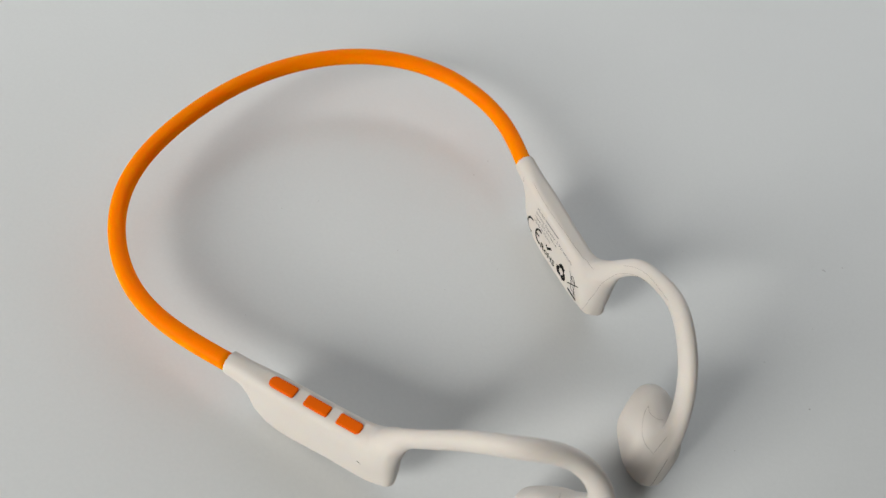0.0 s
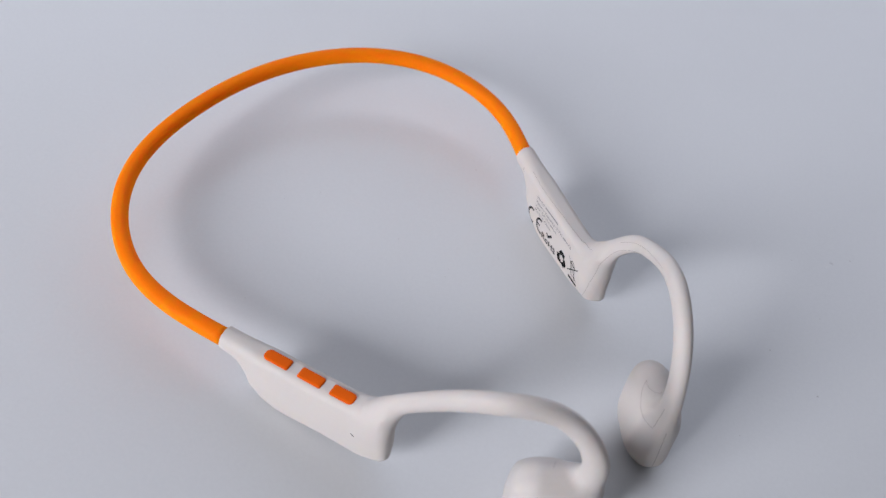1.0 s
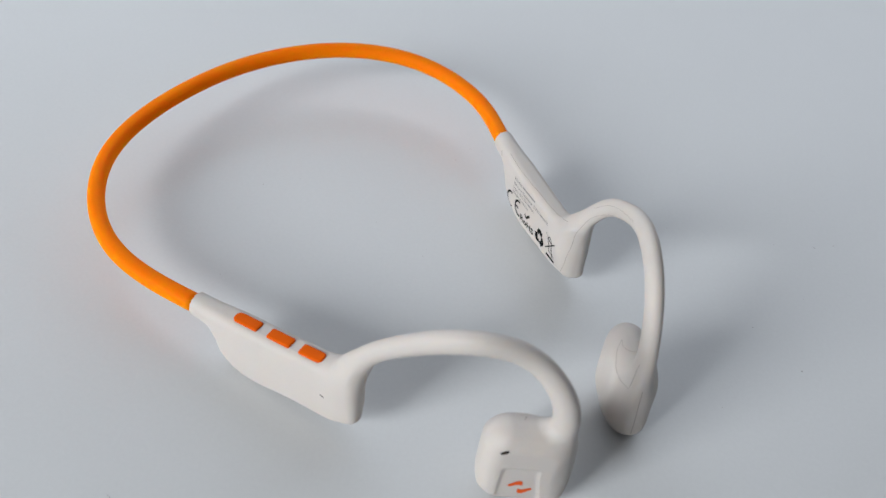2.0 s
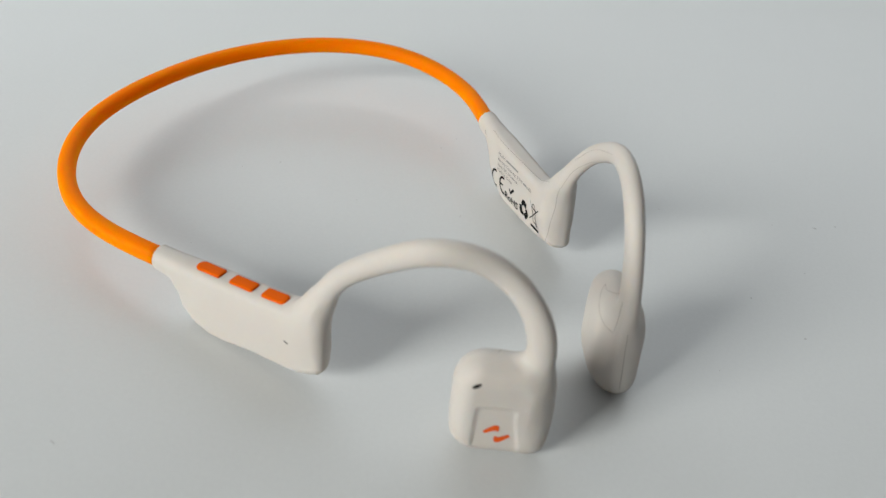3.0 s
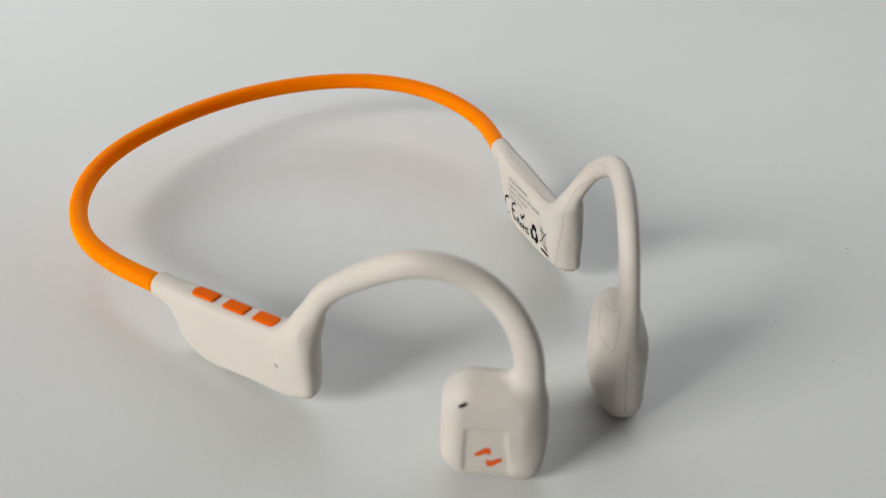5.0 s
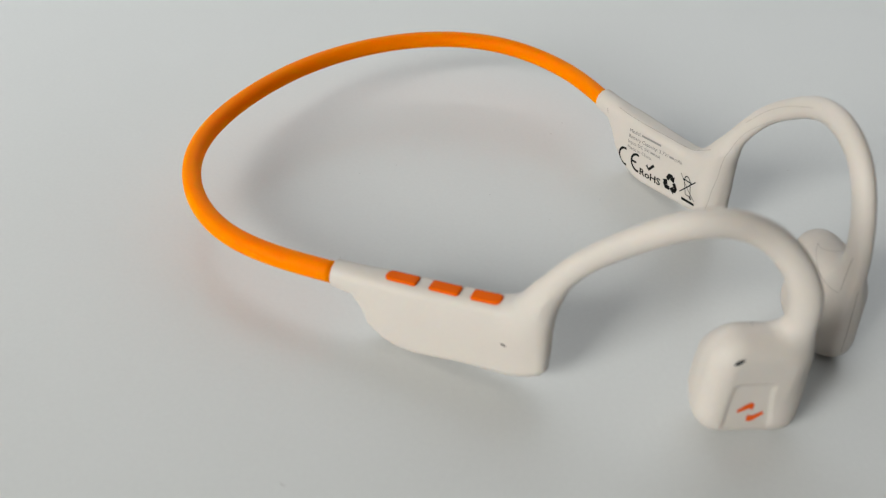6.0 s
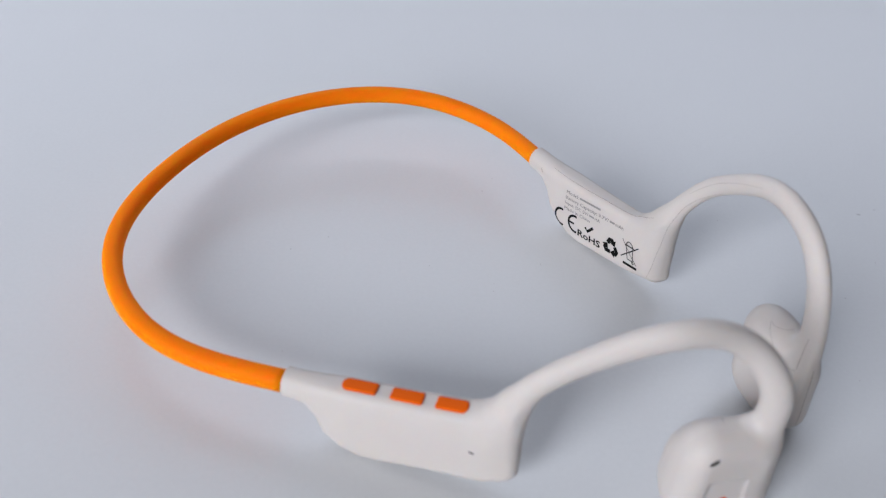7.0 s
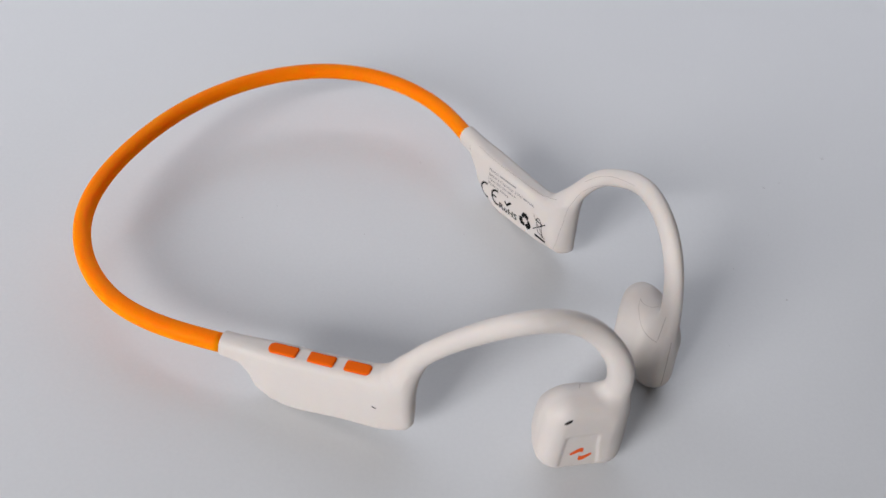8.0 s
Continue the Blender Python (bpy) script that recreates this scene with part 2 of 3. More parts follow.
# the right pod hangs lower behind and rises more to its front
PROFILE_RIGHT = PROFILE[:10] + [(4.83, 1.55), (4.91, 0.98), (4.95, 0.60), (4.85, 0.46), (4.3, 0.31), (3.2, 0.07), (2.2, -0.14), (1.78, -0.13), (1.36, 0.02), (0.92, 0.36)] + PROFILE[21:]
# the speaker's two shells: along (from, to), up (from, to), across (from, to), corner radius, edge radius
SHELL = (-1.02, 0.98, -1.14, 1.38, -0.44, 0.54, 0.62, 0.44)
PAD = (-0.98, 0.56, -1.00, 1.16, -0.72, 0.10, 0.70, 0.34)


# the hollow between the soft pad and the stem on the right speaker's inner face, cut along a streak of cast shade to
# darken it: rows of u, n, z, radius
VALLEY = np.array([(9.66, -1.46, 3.1, 0.20), (9.68, -1.47, 2.4, 0.27), (9.72, -1.53, 1.5, 0.31), (9.76, -1.52, 0.8, 0.31), (9.78, -1.45, 0.0, 0.30)])


class Side:
    """One half of the headphones in its own frame: u along the pod to its front, n outward, z up (centimetres)."""

    def __init__(self, origin, ahead, hand, lift, hook, ear, ear_turn, ear_lean):
        u = np.array(ahead, float) / np.hypot(*ahead)
        self.o, self.u, self.n = np.array(origin, float), u, hand * np.array([u[1], -u[0]])
        self.hand, self.lift, self.ear, self.turn, self.lean = hand, lift, np.array(ear, float), ear_turn, ear_lean
        self.poly = np.array(PROFILE if hand > 0 else PROFILE_RIGHT)
        self.shell = SHELL if hand > 0 else (-0.86, 1.00, -1.14, 1.22, -0.48, 0.49, 0.69, 0.38)
        self.pad = PAD if hand > 0 else (-0.96, 0.75, -0.98, 1.43, -0.615, 0.28, 0.64, 0.44)
        self.tilt, self.shift = (0.0, 0.20) if hand > 0 else (-0.06, 0.06)
        self.splay, self.slant, self.keep, self.longer = 0.08, 0.38 if hand > 0 else 0.35, 0.04 if hand > 0 else 0.0, 1.0 if hand > 0 else 1.034
        rows = np.array(hook, float)
        self.path = spline(rows, 150)

    def world(self, p):
        p = np.asarray(p, float)
        xy = self.o + p[..., :1] * self.u + p[..., 1:2] * self.n
        return np.concatenate([xy, p[..., 2:3]], -1) * CM

    def way(self, v):
        xy = v[..., :1] * self.u + v[..., 1:2] * self.n
        return np.concatenate([xy, v[..., 2:3]], -1)

    def pod(self, p):
        u, n, z = p[..., 0], p[..., 1], p[..., 2] - self.lift * (1 - p[..., 0] / 4.8)
        n = n + self.splay * (z - 1.25) * ramp(u, 0.0, 1.0)
        u = u / self.longer - self.slant * (n - self.keep) * ramp(u, 2.2, 4.6) * ramp(-z, -2.5, -1.8)
        half = 0.27 + 0.09 * ramp(u, 0.2, 1.5) - 0.05 * ramp(z - 0.1 * u, 0.9, 1.6)
        round_ = np.minimum(0.2 + 0.12 * ramp(u, 4.0, 4.75), half - 0.02)
        d2 = field_polygon(u, z, self.poly) + round_
        dn = np.abs(n) - (half - round_)
        d = np.sqrt(np.maximum(d2, 0) ** 2 + np.maximum(dn, 0) ** 2) + np.minimum(np.maximum(d2, dn), 0) - round_
        a, b = np.array([-0.2, 0, 1.235]), np.array([0.9, 0, 1.27])
        w = np.stack([u, n, z], -1) - a
        t = np.clip((w @ (b - a)) / ((b - a) @ (b - a)), 0, 1)
        sleeve = np.linalg.norm(w - t[..., None] * (b - a), axis=-1) - 0.275
        return np.maximum(smooth_min(d, sleeve, 0.12), -u)

    def hook(self, p):
        return field_tube(p, self.path, 1.28)

    def ear_frame(self, p):
        q = p - self.ear
        c, s = np.cos(np.radians(self.turn)), np.sin(np.radians(self.turn))
        a, b = q[..., 0] * c + q[..., 1] * s, -q[..., 0] * s + q[..., 1] * c
        return np.stack([a - self.tilt * q[..., 2], b - self.lean * q[..., 2], q[..., 2]], -1)

    def speaker(self, p):
        q = self.ear_frame(p)
        a, b, c = q[..., 0], q[..., 1], q[..., 2]
        def pillow(a0, a1, c0, c1, b0, b1, corner, edge, b):
            da = np.abs(a - (a0 + a1) / 2) - ((a1 - a0) / 2 - corner)
            dc = np.abs(c - (c0 + c1) / 2) - ((c1 - c0) / 2 - corner)
            flat = np.sqrt(np.maximum(da, 0) ** 2 + np.maximum(dc, 0) ** 2) + np.minimum(np.maximum(da, dc), 0) - corner + edge
            db = np.abs(b - (b0 + b1) / 2) - ((b1 - b0) / 2 - edge)
            return np.sqrt(np.maximum(flat, 0) ** 2 + np.maximum(db, 0) ** 2) + np.minimum(np.maximum(flat, db), 0) - edge
        shell = pillow(*self.shell, b)
        pad = pillow(*self.pad, b - self.shift * ramp(c, 0.1, 1.5))
        d = smooth_min(shell, pad, 0.2)
        # shallow panel on the outer face, open at the foot
        edge = 0.375 + 0.09 * ramp(-c, -0.3, 1.0)
        panel = smooth_min(smooth_min(edge - np.abs(a + 0.105 - 0.09 * ramp(-c, -0.2, 1.0)), 0.37 - c, 0.14), b - 0.524, 0.06)
        return -smooth_min(-d, -panel, 0.10)

    def field(self, p, which=None):
        pod, hook, ear = self.pod(p), self.hook(p), self.speaker(p)
        valley = field_tube(p, VALLEY, 1.0) if self.hand < 0 else None
        if which:
            return np.argmin(np.stack([pod, hook - 0.02, ear]), axis=0)
        d = smooth_min(smooth_min(pod, hook, 0.56), ear, 0.34)
        if valley is not None:
            d = -smooth_min(-d, valley, 0.16)
        return np.maximum(d, 0.004 - p[..., 2])

    def grid(self):
        low, high = np.array([-0.2, -2.2, -0.1]), np.array([10.9, 0.75, 5.5])
        if self.ear[1] < -1.2:
            low[1] -= 0.3
        shape = np.ceil((high - low) / STEP).astype(int)
        axes = [low[k] + STEP * np.arange(shape[k]) for k in range(3)]
        # coarse pass finds the blocks that the skin crosses; only those are sampled finely
        values = np.full(tuple(shape), 1.0)
        block = 8
        starts = [np.arange(0, s, block) for s in shape]
        mids = np.stack(np.meshgrid(*[low[k] + STEP * (starts[k] + block / 2) for k in range(3)], indexing="ij"), -1)
        rough = self.field(mids)
        reach = STEP * block * 0.5 * 1.732 * 1.6
        values_sign = np.where(rough < 0, -1.0, 1.0)
        for i, a in enumerate(starts[0]):
            for j, b in enumerate(starts[1]):
                for k, c in enumerate(starts[2]):
                    cut = (slice(a, a + block), slice(b, b + block), slice(c, c + block))
                    if abs(rough[i, j, k]) > reach:
                        values[cut] = values_sign[i, j, k]
                        continue
                    p = np.stack(np.meshgrid(axes[0][cut[0]], axes[1][cut[1]], axes[2][cut[2]], indexing="ij"), -1)
                    values[cut] = self.field(p)
        return values, low

    def gradient(self, p):
        e = 0.015
        g = np.stack([self.field(p + e * d) - self.field(p - e * d) for d in np.eye(3)], -1)
        return g / (np.linalg.norm(g, axis=-1)[..., None] + 1e-9)

    def build(self, parent):
        values, low = self.grid()
        verts, quads = surface(values, low, STEP)
        for _ in range(2):
            g = self.gradient(verts)
            verts = verts - np.clip(self.field(verts), -0.03, 0.03)[:, None] * g
        g = self.gradient(verts)
        kind = self.field(verts[quads].mean(1), True)
        out = self.world(verts)
        norm = self.way(g)
        if self.hand > 0:
            quads = quads[:, ::-1]
        obs = []
        for k, (name, label) in enumerate((("battery_pod", ""), ("ear_hook", ""), ("ear_speaker", ""))):
            mine = quads[kind == k]
            used, flat = np.unique(mine, return_inverse=True)
            obs.append(mesh_object(name, out[used], flat.reshape(-1, 4), WHITE, parent, label, normals=norm[used]))
        return obs

    def skin(self, points, way, reach=1.2):
        """Slides points (u, n, z) back along -way from outside until they meet the skin."""
        p = np.asarray(points, float) + reach * np.asarray(way, float)
        for _ in range(60):
            p = p - 0.7 * np.clip(self.field(p), -0.2, 0.2)[:, None] * np.asarray(way, float)
        return p

    def line(self, name, points, way, radius, mat, parent, count=40, sink=0.3, label=""):
        """A fine line that follows the skin."""
        p = self.skin(spline(points, count), way)
        p = p[np.abs(self.field(p)) < 0.01]
        p = p + self.gradient(p) * radius * (1 - 2 * sink)
        v, f = sweep(p, (radius, radius), 2.0, 6)
        return mesh_object(name, self.world(v), f if self.hand < 0 else [q[::-1] for q in f], mat, parent, label)


LEFT = Side((-4.40, 9.95), (4.54, -1.43), 1, 0.0,
            [(4.50, 0.03, 1.30, 0.28), (4.58, 0.02, 2.0, 0.31), (4.82, -0.02, 2.61, 0.275), (5.39, 0.05, 3.51, 0.245), (6.24, -0.10, 4.23, 0.265), (7.22, -0.30, 4.78, 0.28),
             (8.26, -0.82, 4.56, 0.285), (9.28, -1.04, 3.36, 0.305), (9.38, -1.18, 2.13, 0.315), (9.51, -1.20, 1.13, 0.32), (9.52, -1.05, 0.40, 0.33)],
            (8.79, -0.86, 1.14), -29.0, 0.0)
RIGHT = Side((1.70, 18.83), (2.69, -3.81), -1, 0.28,
             [(4.52, 0.02, 1.45, 0.38), (4.58, 0.01, 1.9, 0.37), (4.75, -0.04, 2.3, 0.33), (5.08, -0.06, 2.95, 0.25), (5.55, 0.0, 3.69, 0.23), (6.37, -0.15, 4.39, 0.24), (7.48, -0.44, 4.93, 0.26),
              (8.78, -0.86, 4.63, 0.255), (9.53, -1.0, 3.25, 0.265), (9.66, -0.97, 2.2, 0.30), (9.63, -0.92, 1.2, 0.31), (9.63, -0.78, 0.40, 0.32)],
             (9.03, -0.643, 1.14), -19.3, -0.045)

headphones = tagged(new("headphones"), "white open-ear neckband headphones with an orange band, lying on the table", "headphones")

BAND = [(1.69, 18.81, 1.50), (0.65, 20.38, 1.50), (-1.27, 21.4, 1.67), (-3.91, 21.32, 1.69), (-6.47, 19.78, 1.59), (-8.26, 17.12, 1.48), (-8.92, 13.99, 1.26), (-7.37, 11.2, 1.13), (-4.42, 9.92, 1.24)]
v, f = sweep(spline(BAND, 150), (0.231, 0.235), 2.4, 32)
mesh_object("neckband", v * CM, f, ORANGE, headphones, "orange silicone neckband")
parts_left = LEFT.build(headphones)
parts_right = RIGHT.build(headphones)


# ---------------------------------------------------------------- buttons, holes, print and seams
def button(side, u0, u1, n0, n1, round_ends, name, label):
    """A raised rubber key that follows the pod's top: corner radii may differ at its two ends."""
    ra, rb = round_ends
    mid = np.array([(u0 + u1) / 2, (n0 + n1) / 2])
    out = []
    for cx, cy, r, a0 in ((u1 - rb, n1 - rb, rb, 0), (u0 + ra, n1 - ra, ra, 90), (u0 + ra, n0 + ra, ra, 180), (u1 - rb, n0 + rb, rb, 270)):
        for k in range(6):
            t = radians(a0 + 18 * k)
            out.append((cx + r * math.cos(t), cy + r * math.sin(t)))
    out = np.array(out)
    verts, faces, m = [], [], len(out)
    size = np.array([u1 - u0, n1 - n0])
    for inset, rise in ((0.0, -0.05), (0.0, 0.030), (0.012, 0.046), (0.035, 0.055), (0.08, 0.057)):
        ring = mid + (out - mid) * (1 - 2 * inset / size)
        p = side.skin(np.c_[ring, np.full(m, 1.7)], (0, 0, 1.0), 0.8)
        verts.append(p + rise * side.gradient(p))
    p = side.skin(np.array([[*mid, 1.7]]), (0, 0, 1.0), 0.8)
    verts.append(p + 0.057 * side.gradient(p))
    for i in range(4):
        for j in range(m):
            k = (j + 1) % m
            faces.append((i * m + j, i * m + k, (i + 1) * m + k, (i + 1) * m + j))
    faces += [(4 * m + j, 4 * m + (j + 1) % m, 5 * m) for j in range(m)]
    if side.hand > 0:
        faces = [q[::-1] for q in faces]
    ob = mesh_object(name, side.world(np.concatenate(verts)), faces, BUTTON, parts_left[0], label)
    return ob


def on_skin(side, flat, faces, frame_, way, rise, mat, name, label, parent):
    """A thin printed mark: flat points (s, t) laid out by frame_ (origin, along, up) and pressed on the skin."""
    o, ex, ey = (np.array(q, float) for q in frame_)
    flat = np.asarray(flat, float)
    p = side.skin(o + flat[:, :1] * ex + flat[:, 1:2] * ey, way, 0.9)
    p = p + rise * side.gradient(p)
    return mesh_object(name, side.world(p), faces, mat, parent, label, smooth=False)


def strip(points, width):
    """A stroke of even width along flat points."""
    p = np.asarray(points, float)
    t = np.gradient(p, axis=0)
    t /= np.linalg.norm(t, axis=1)[:, None]
    side_ = np.c_[-t[:, 1], t[:, 0]] * width / 2
    v = np.concatenate([p + side_, p - side_])
    n = len(p)
    return v, [(i, i + 1, n + i + 1, n + i) for i in range(n - 1)]


def stroke(a, b, width):
    """A straight stroke, cut into short pieces so that it can follow a curved skin."""
    return strip(np.linspace(a, b, 9), width)


def merge(shapes):
    verts, faces, base = [], [], 0
    for v, f in shapes:
        verts.append(np.asarray(v, float))
        faces += [tuple(base + i for i in q) for q in f]
        base += len(v)
    return np.concatenate(verts), faces


def arc(cx, cy, r, a0, a1, width, n=18):
    a = np.radians(np.linspace(a0, a1, n))
    return strip(np.c_[cx + r * np.cos(a), cy + r * np.sin(a)], width)


def fill(points):
    return np.asarray(points, float), [tuple(range(len(points)))]


def lettering(text, height, length=None, stretch=1.0, weight=0.012):
    """Flat letter shapes in the built-in font, of that capital height and, if given, that length."""
    cu = bpy.data.curves.new("letters", "FONT")
    cu.body, cu.size, cu.resolution_u, cu.offset = text, 1.0, 2, weight
    ob = bpy.data.objects.new("letters", cu)
    scene.collection.objects.link(ob)
    bpy.context.view_layer.update()
    me = bpy.data.meshes.new_from_object(ob.evaluated_get(bpy.context.evaluated_depsgraph_get()))
    v = np.array([w.co[:2] for w in me.vertices])
    f = [tuple(q.vertices) for q in me.polygons]
    bpy.data.objects.remove(ob)
    bpy.data.meshes.remove(me)
    bpy.data.curves.remove(cu)
    v[:, 0] -= v[:, 0].min()
    k = height / 0.69
    v *= (k * stretch, k)
    if length:
        v[:, 0] *= length / v[:, 0].max()
    return v, f


def shifted(shape, s, t):
    v, f = shape
    return np.asarray(v, float) + (s, t), f


# keys on the left pod
for u0, u1, ends in ((1.25, 1.99, (0.135, 0.05)), (2.28, 2.95, (0.05, 0.05)), (3.21, 3.86, (0.05, 0.11))):
    button(LEFT, u0, u1, -0.16, 0.145, ends, "button", "raised orange rubber button")

# microphone slots of the left half
OUT = (0.0, 1.0, 0.0)
def slot(side, mid, along, half, wide, way, mat, name, label, parent, rise=0.004):
    a = np.linspace(0, 2 * np.pi, 20, endpoint=False)
    v = np.c_[half * np.cos(a), wide * np.sin(a)]
    up = np.cross(way, along)
    return on_skin(side, v, [tuple(range(20))], (mid, along, up), way, rise, mat, name, label, parent)

slot(LEFT, (4.10, 0, 1.13), (0.98, 0, -0.10), 0.07, 0.024, OUT, HOLE, "microphone_slot", "small dark microphone slot", parts_left[0])
FACE = np.array([-math.sin(radians(LEFT.turn)), math.cos(radians(LEFT.turn)), 0.0])
ALONG = np.array([math.cos(radians(LEFT.turn)), math.sin(radians(LEFT.turn)), 0.0])
slot(LEFT, (8.43, -0.30, 2.14), ALONG * 0.8 + (0, 0, 0.62), 0.11, 0.04, FACE, HOLE, "microphone_slot", "dark oval microphone slot", parts_left[2])

# two slanted bars printed on the speaker's panel, each with a hooked end
BAR = np.array([(-0.185, -0.075), (-0.14, -0.15), (0.02, -0.055), (0.07, -0.04), (0.105, -0.05), (0.143, -0.075), (0.148, 0.06), (0.125, 0.115), (0.07, 0.132), (0.01, 0.112)])
for mid, flip in (((8.92, -0.356, 0.90), 1), ((9.11, -0.46, 0.63), -1)):
    on_skin(LEFT, BAR * flip, [tuple(range(len(BAR)))], (mid, ALONG, (0.0, 0.0, 1.0)), FACE, 0.006, LOGO, "logo_bar", "slanted red-orange printed bar", parts_left[2])

# print on the inner side of the right pod
INN = (0.0, -1.0, 0.0)
EX, EY = np.array([1.0, 0.0, 0.14]), np.array([-0.13, 0.0, 1.0])
def print_mark(shapes, at, name, label, mat=INK):
    v, f = merge(shapes)
    return on_skin(RIGHT, v, f, ((at[0], 0.0, at[1]), EX, EY), INN, 0.004, mat, name, label, parts_right[0])

print_mark([arc(0.0, 0.0, 0.25, 75, 285, 0.072), arc(0.54, 0.0, 0.25, 75, 285, 0.072), strip([(0.32, 0.0), (0.51, 0.0)], 0.062)],
           (1.63, 0.545), "conformity_mark", "bold black two-letter mark")
print_mark([strip([(0.0, 0.10), (0.085, 0.0), (0.30, 0.20)], 0.085)], (2.57, 0.68), "check_mark", "black tick")
print_mark([lettering("RoHS", 0.20, 0.87, weight=0.022)], (2.325, 0.345), "printed_word", "black printed word")
# three bent arms that chase one another round a triangle
arrows = []
for k in range(3):
    corner, ahead, behind = (np.array([math.cos(radians(90 - 120 * j)), math.sin(radians(90 - 120 * j))]) * 0.215 for j in (k, k + 1, k - 1))
    to, fro = (ahead - corner) / 0.372, (behind - corner) / 0.372
    across = np.array([-to[1], to[0]])
    arrows.append(strip([corner + fro * 0.175, corner + fro * 0.06, corner + to * 0.06, corner + to * 0.10], 0.09))
    arrows.append(fill([corner + to * 0.085 + across * 0.09, corner + to * 0.20, corner + to * 0.085 - across * 0.09]))
print_mark([(np.asarray(v) * 1.4, f) for v, f in arrows], (3.556, 0.765), "recycling_mark", "black mark of three chasing arrows")
print_mark([stroke((-0.19, 0.155), (0.18, 0.18), 0.040), stroke((-0.14, 0.15), (-0.09, -0.27), 0.026), stroke((0.13, 0.15), (0.10, -0.27), 0.026), stroke((-0.09, -0.27), (0.10, -0.27), 0.026),
            stroke((-0.32, -0.28), (0.33, 0.28), 0.032), stroke((-0.29, 0.28), (0.24, -0.34), 0.020), arc(0.11, -0.31, 0.030, 0, 360, 0.026), arc(0.0, 0.175, 0.12, 5, 175, 0.028)],
           (4.22, 1.08), "crossed_bin_mark", "thin black crossed-out bin mark")
print_mark([stroke((0.0, 0.0), (0.48, 0.0), 0.080)], (4.045, 0.605), "printed_bar", "short black printed bar")
# tiny lines: words, a bar for what cannot be read, and a unit
for row, (words, length, bar, unit) in enumerate((("Model:", 0.46, 0.78, ""), ("Battery Capacity: 3.7V/", 1.62, 0.18, "mAh"), ("Input: DC 5V/", 0.90, 0.18, "mA"), ("Made in China", 1.0, 0.0, ""))):
    at = (1.70, 1.405 - 0.176 * row)
    print_mark([lettering(words, 0.098, length, weight=0.0)], at, "printed_line", "line of tiny grey print", FAINT)
    if bar:
        print_mark([stroke((length + 0.04, 0.045), (length + 0.04 + bar, 0.045), 0.056)], at, "printed_bar", "pale bar of tiny print", PALE)
    if unit:
        print_mark([shifted(lettering(unit, 0.098, 0.095 * len(unit), weight=0.0), length + bar + 0.07, 0.0)], at, "printed_unit", "tiny grey printed unit", FAINT)

# fine mould seams of the right half
RIGHT.line("seam", [(0.95, 0, 1.76), (2.0, 0, 1.81), (2.85, 0, 1.87), (3.6, 0, 1.93), (3.95, 0, 1.995), (4.14, 0, 2.10), (4.4, 0, 2.26), (4.62, 0, 2.42)], INN, 0.0045, SEAM, parts_right[0], 50)
RIGHT.line("seam", [(5.30, 0, 3.50), (5.62, 0, 3.88), (6.1, 0, 4.31), (6.7, 0, 4.68), (7.2, 0, 4.92)], INN, 0.0034, SEAM, parts_right[1], 40)
RIGHT.line("seam", [(4.84, 0, 0.62), (4.91, 0, 1.03), (4.96, 0, 1.585), (5.04, 0, 2.18), (5.12, 0, 2.58), (5.2, 0, 2.89), (5.41, 0, 3.30), (5.77, 0, 3.69), (6.1, 0, 3.98)], INN, 0.0036, SEAM, parts_right[1], 60)
RIGHT.line("seam", [(0.56, 0, 1.56), (0.585, 0, 1.50), (0.62, 0, 1.43)], INN, 0.006, SEAM, parts_right[0], 10)
# outline of the soft pad, and the joint of the speaker's shells
RIGHT.line("seam", [(8.68, -0.99, 2.475), (8.80, -1.14, 2.37), (8.98, -1.256, 2.26), (9.175, -1.33, 2.13), (9.33, -1.346, 2.06), (9.48, -1.345, 2.0), (9.67, -1.305, 1.995)], (0.0, -0.8, 0.6), 0.0036, SEAM, parts_right[2], 36)
RIGHT.line("seam", [(9.67, -1.305, 1.995), (9.65, -1.244, 2.27), (9.64, -1.21, 2.54), (9.642, -1.208, 2.82)], (0.0, -1.0, 0.0), 0.005, SEAM, parts_right[2], 24)
RIGHT.line("seam", [(8.68, -0.99, 2.475), (8.87, -1.055, 2.482), (9.0, -1.031, 2.52), (9.1, -0.97, 2.546), (9.145, -0.86, 2.562)], (0.0, -0.6, 0.8), 0.0036, SEAM, parts_right[2], 24)
RIGHT.line("seam", [(9.96, -1.06, 2.12), (10.012, -1.05, 1.70), (10.032, -0.99, 1.20), (10.04, -0.90, 0.43)], (0.8, -0.6, 0.0), 0.006, SEAM, parts_right[2], 30)
LEFT.line("seam", [(8.55, -0.86, 2.5), (8.545, -0.95, 2.49), (8.53, -1.05, 2.44)], (0.0, 0.0, 1.0), 0.005, SEAM, parts_left[2], 12)

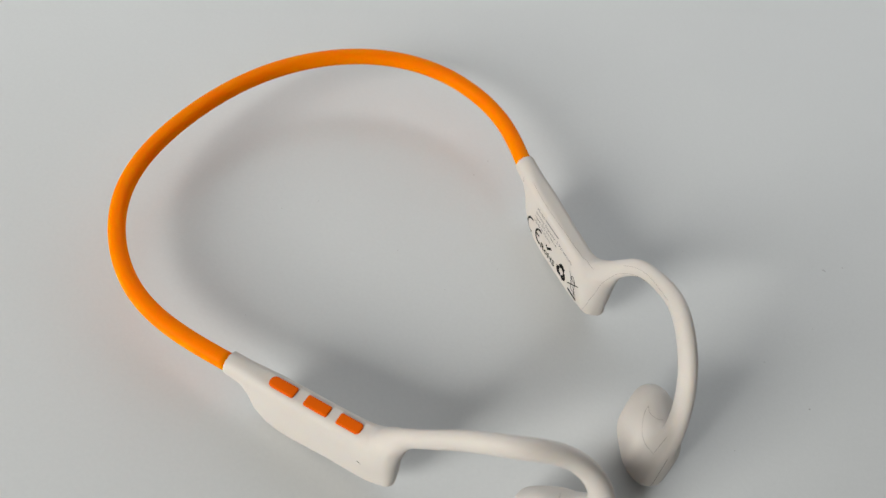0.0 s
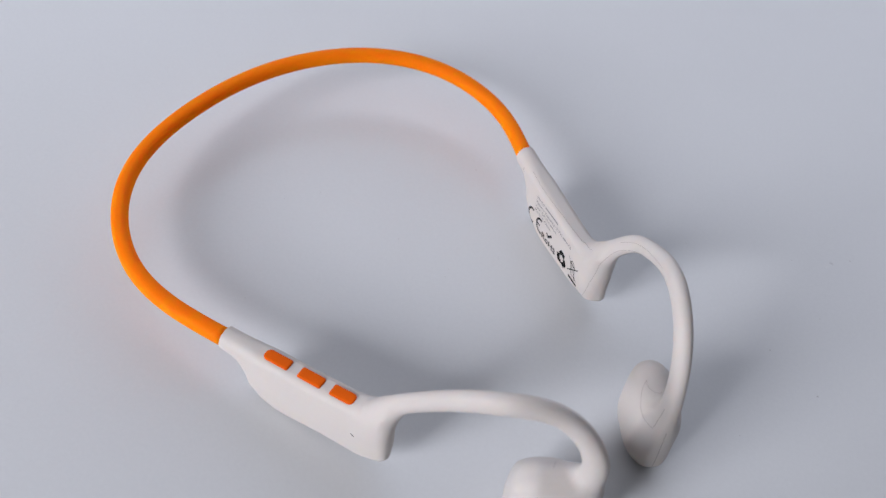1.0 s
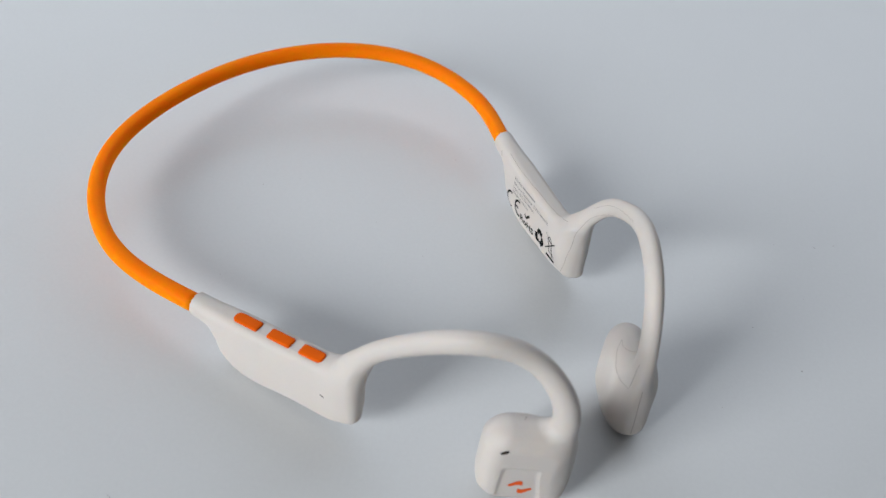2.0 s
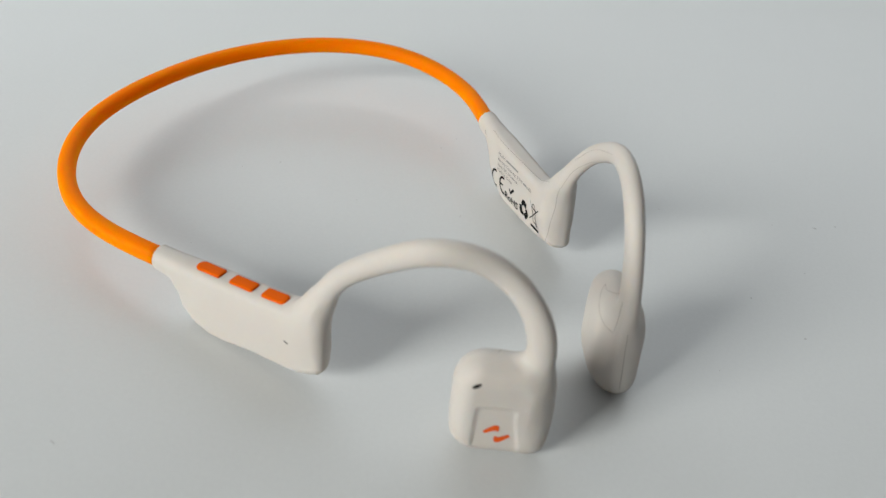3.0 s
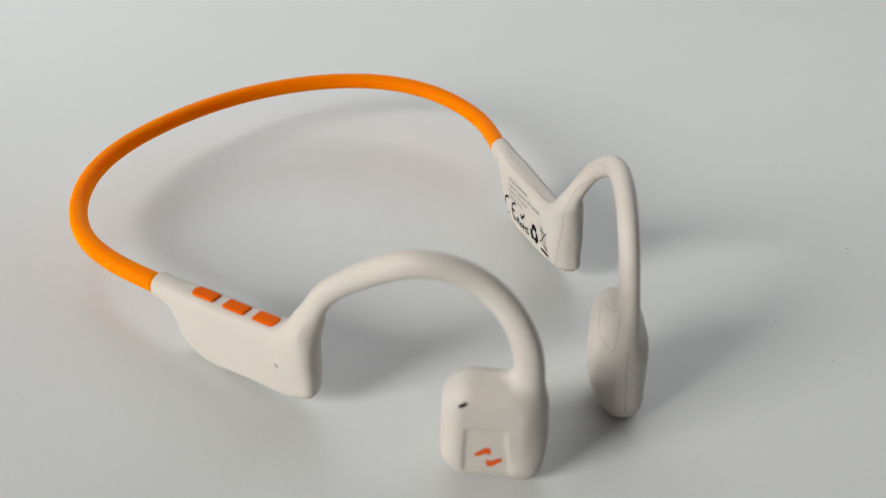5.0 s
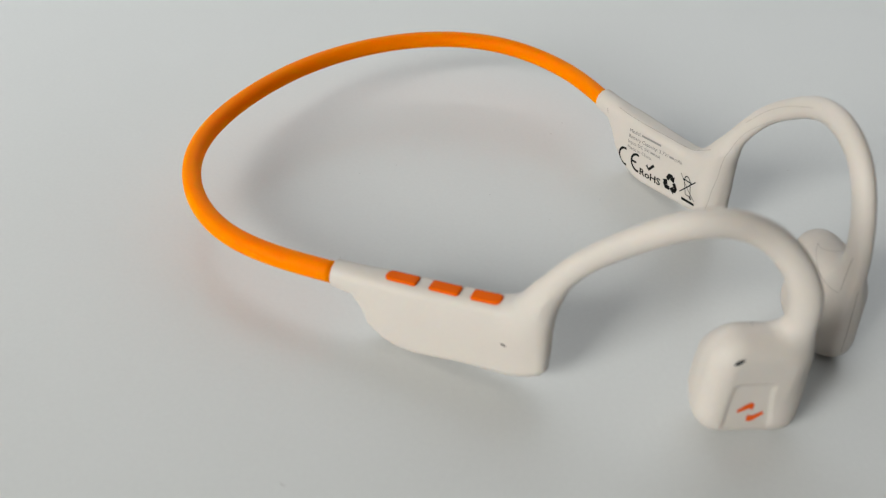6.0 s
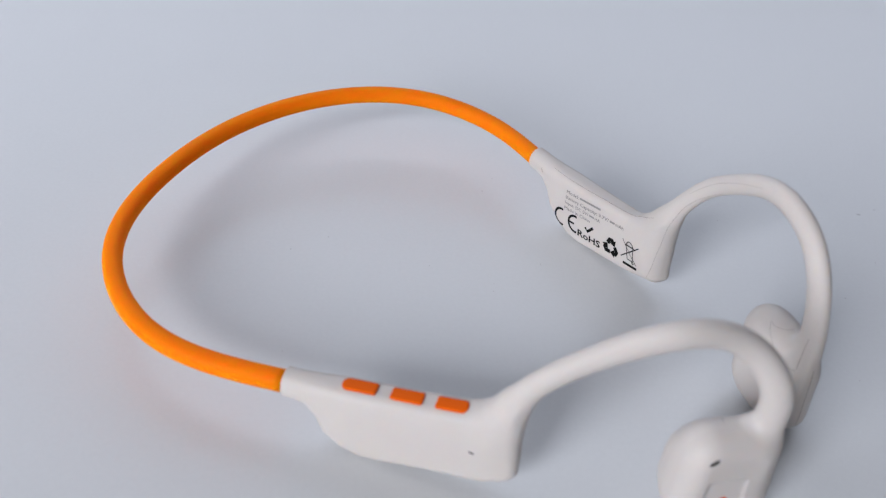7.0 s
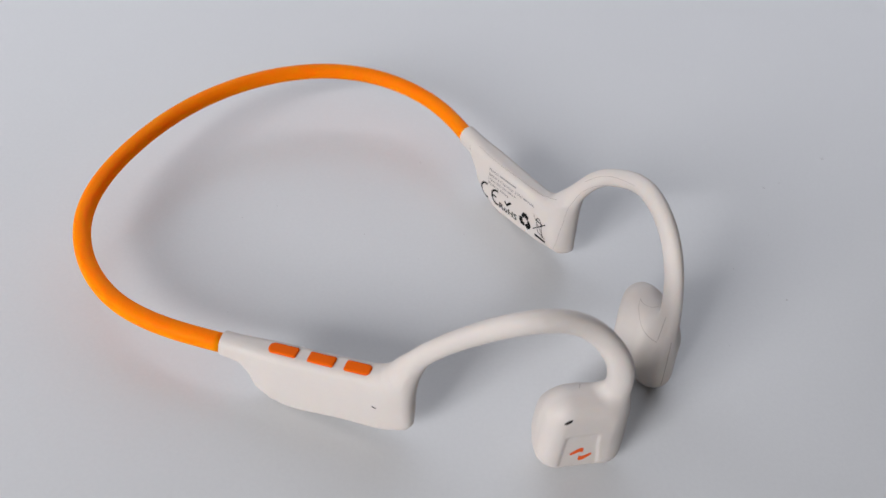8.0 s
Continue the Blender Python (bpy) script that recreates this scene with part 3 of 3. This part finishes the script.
# ---------------------------------------------------------------- dust on the table
verts, faces = [], []
def fleck(x, y, length, wide, angle):
    a = radians(angle)
    dx, dy = math.cos(a) * length / 2, math.sin(a) * length / 2
    px, py = -math.sin(a) * wide / 2, math.cos(a) * wide / 2
    h = 0.00012
    b = len(verts)
    for sx, sy in ((1, 0.4), (0.3, 1), (-1, 0.5), (-0.5, -1), (0.6, -0.9)):
        verts.append((x + sx * dx + sy * px, y + sx * dy + sy * py, 0.00002))
    for sx, sy in ((0.6, 0.2), (0.1, 0.5), (-0.6, 0.2), (-0.2, -0.5), (0.3, -0.4)):
        verts.append((x + sx * dx + sy * px, y + sx * dy + sy * py, h))
    faces.append(tuple(range(b + 5, b + 10)))
    for i in range(5):
        faces.append((b + i, b + (i + 1) % 5, b + 5 + (i + 1) % 5, b + 5 + i))

for x, y, l, w, a in ((0.1198, 0.1914, 0.0014, 0.0002, -20), (0.1460, 0.2104, 0.0016, 0.0003, -35), (0.1261, 0.1946, 0.0006, 0.0004, 0), (0.1134, 0.1391, 0.0007, 0.0006, 40), (-0.0498, 0.1584, 0.0004, 0.0003, 10), (-0.0441, 0.0514, 0.0016, 0.0002, -25)):
    fleck(x, y, l, w, a)
for x, y, l, w, a in ((0.107, 0.1883, 0.0005, 0.0002, 70), (0.1152, 0.1674, 0.0004, 0.0003, 30), (0.0999, 0.1508, 0.0005, 0.0003, 0), (0.0732, 0.1836, 0.0004, 0.0003, 0), (0.0915, 0.1197, 0.0004, 0.0002, 50),
                      (0.0032, 0.1913, 0.0005, 0.0003, 80), (0.0066, 0.1986, 0.0003, 0.0003, 0), (-0.0403, 0.1647, 0.0006, 0.0002, 60), (-0.0129, 0.1547, 0.0004, 0.0002, 40),
                      (0.0173, 0.1578, 0.0013, 0.00014, 85), (0.004, 0.1487, 0.0004, 0.0002, 100), (0.0037, 0.1457, 0.0003, 0.0002, 20), (-0.0474, 0.1202, 0.0003, 0.0002, 0)):
    fleck(x, y, l, w, a)
tagged(mesh_object("dust_specks", verts, faces, DUST, None, smooth=False), "tiny grey dust specks scattered on the white tabletop", "dust", kind="stuff")
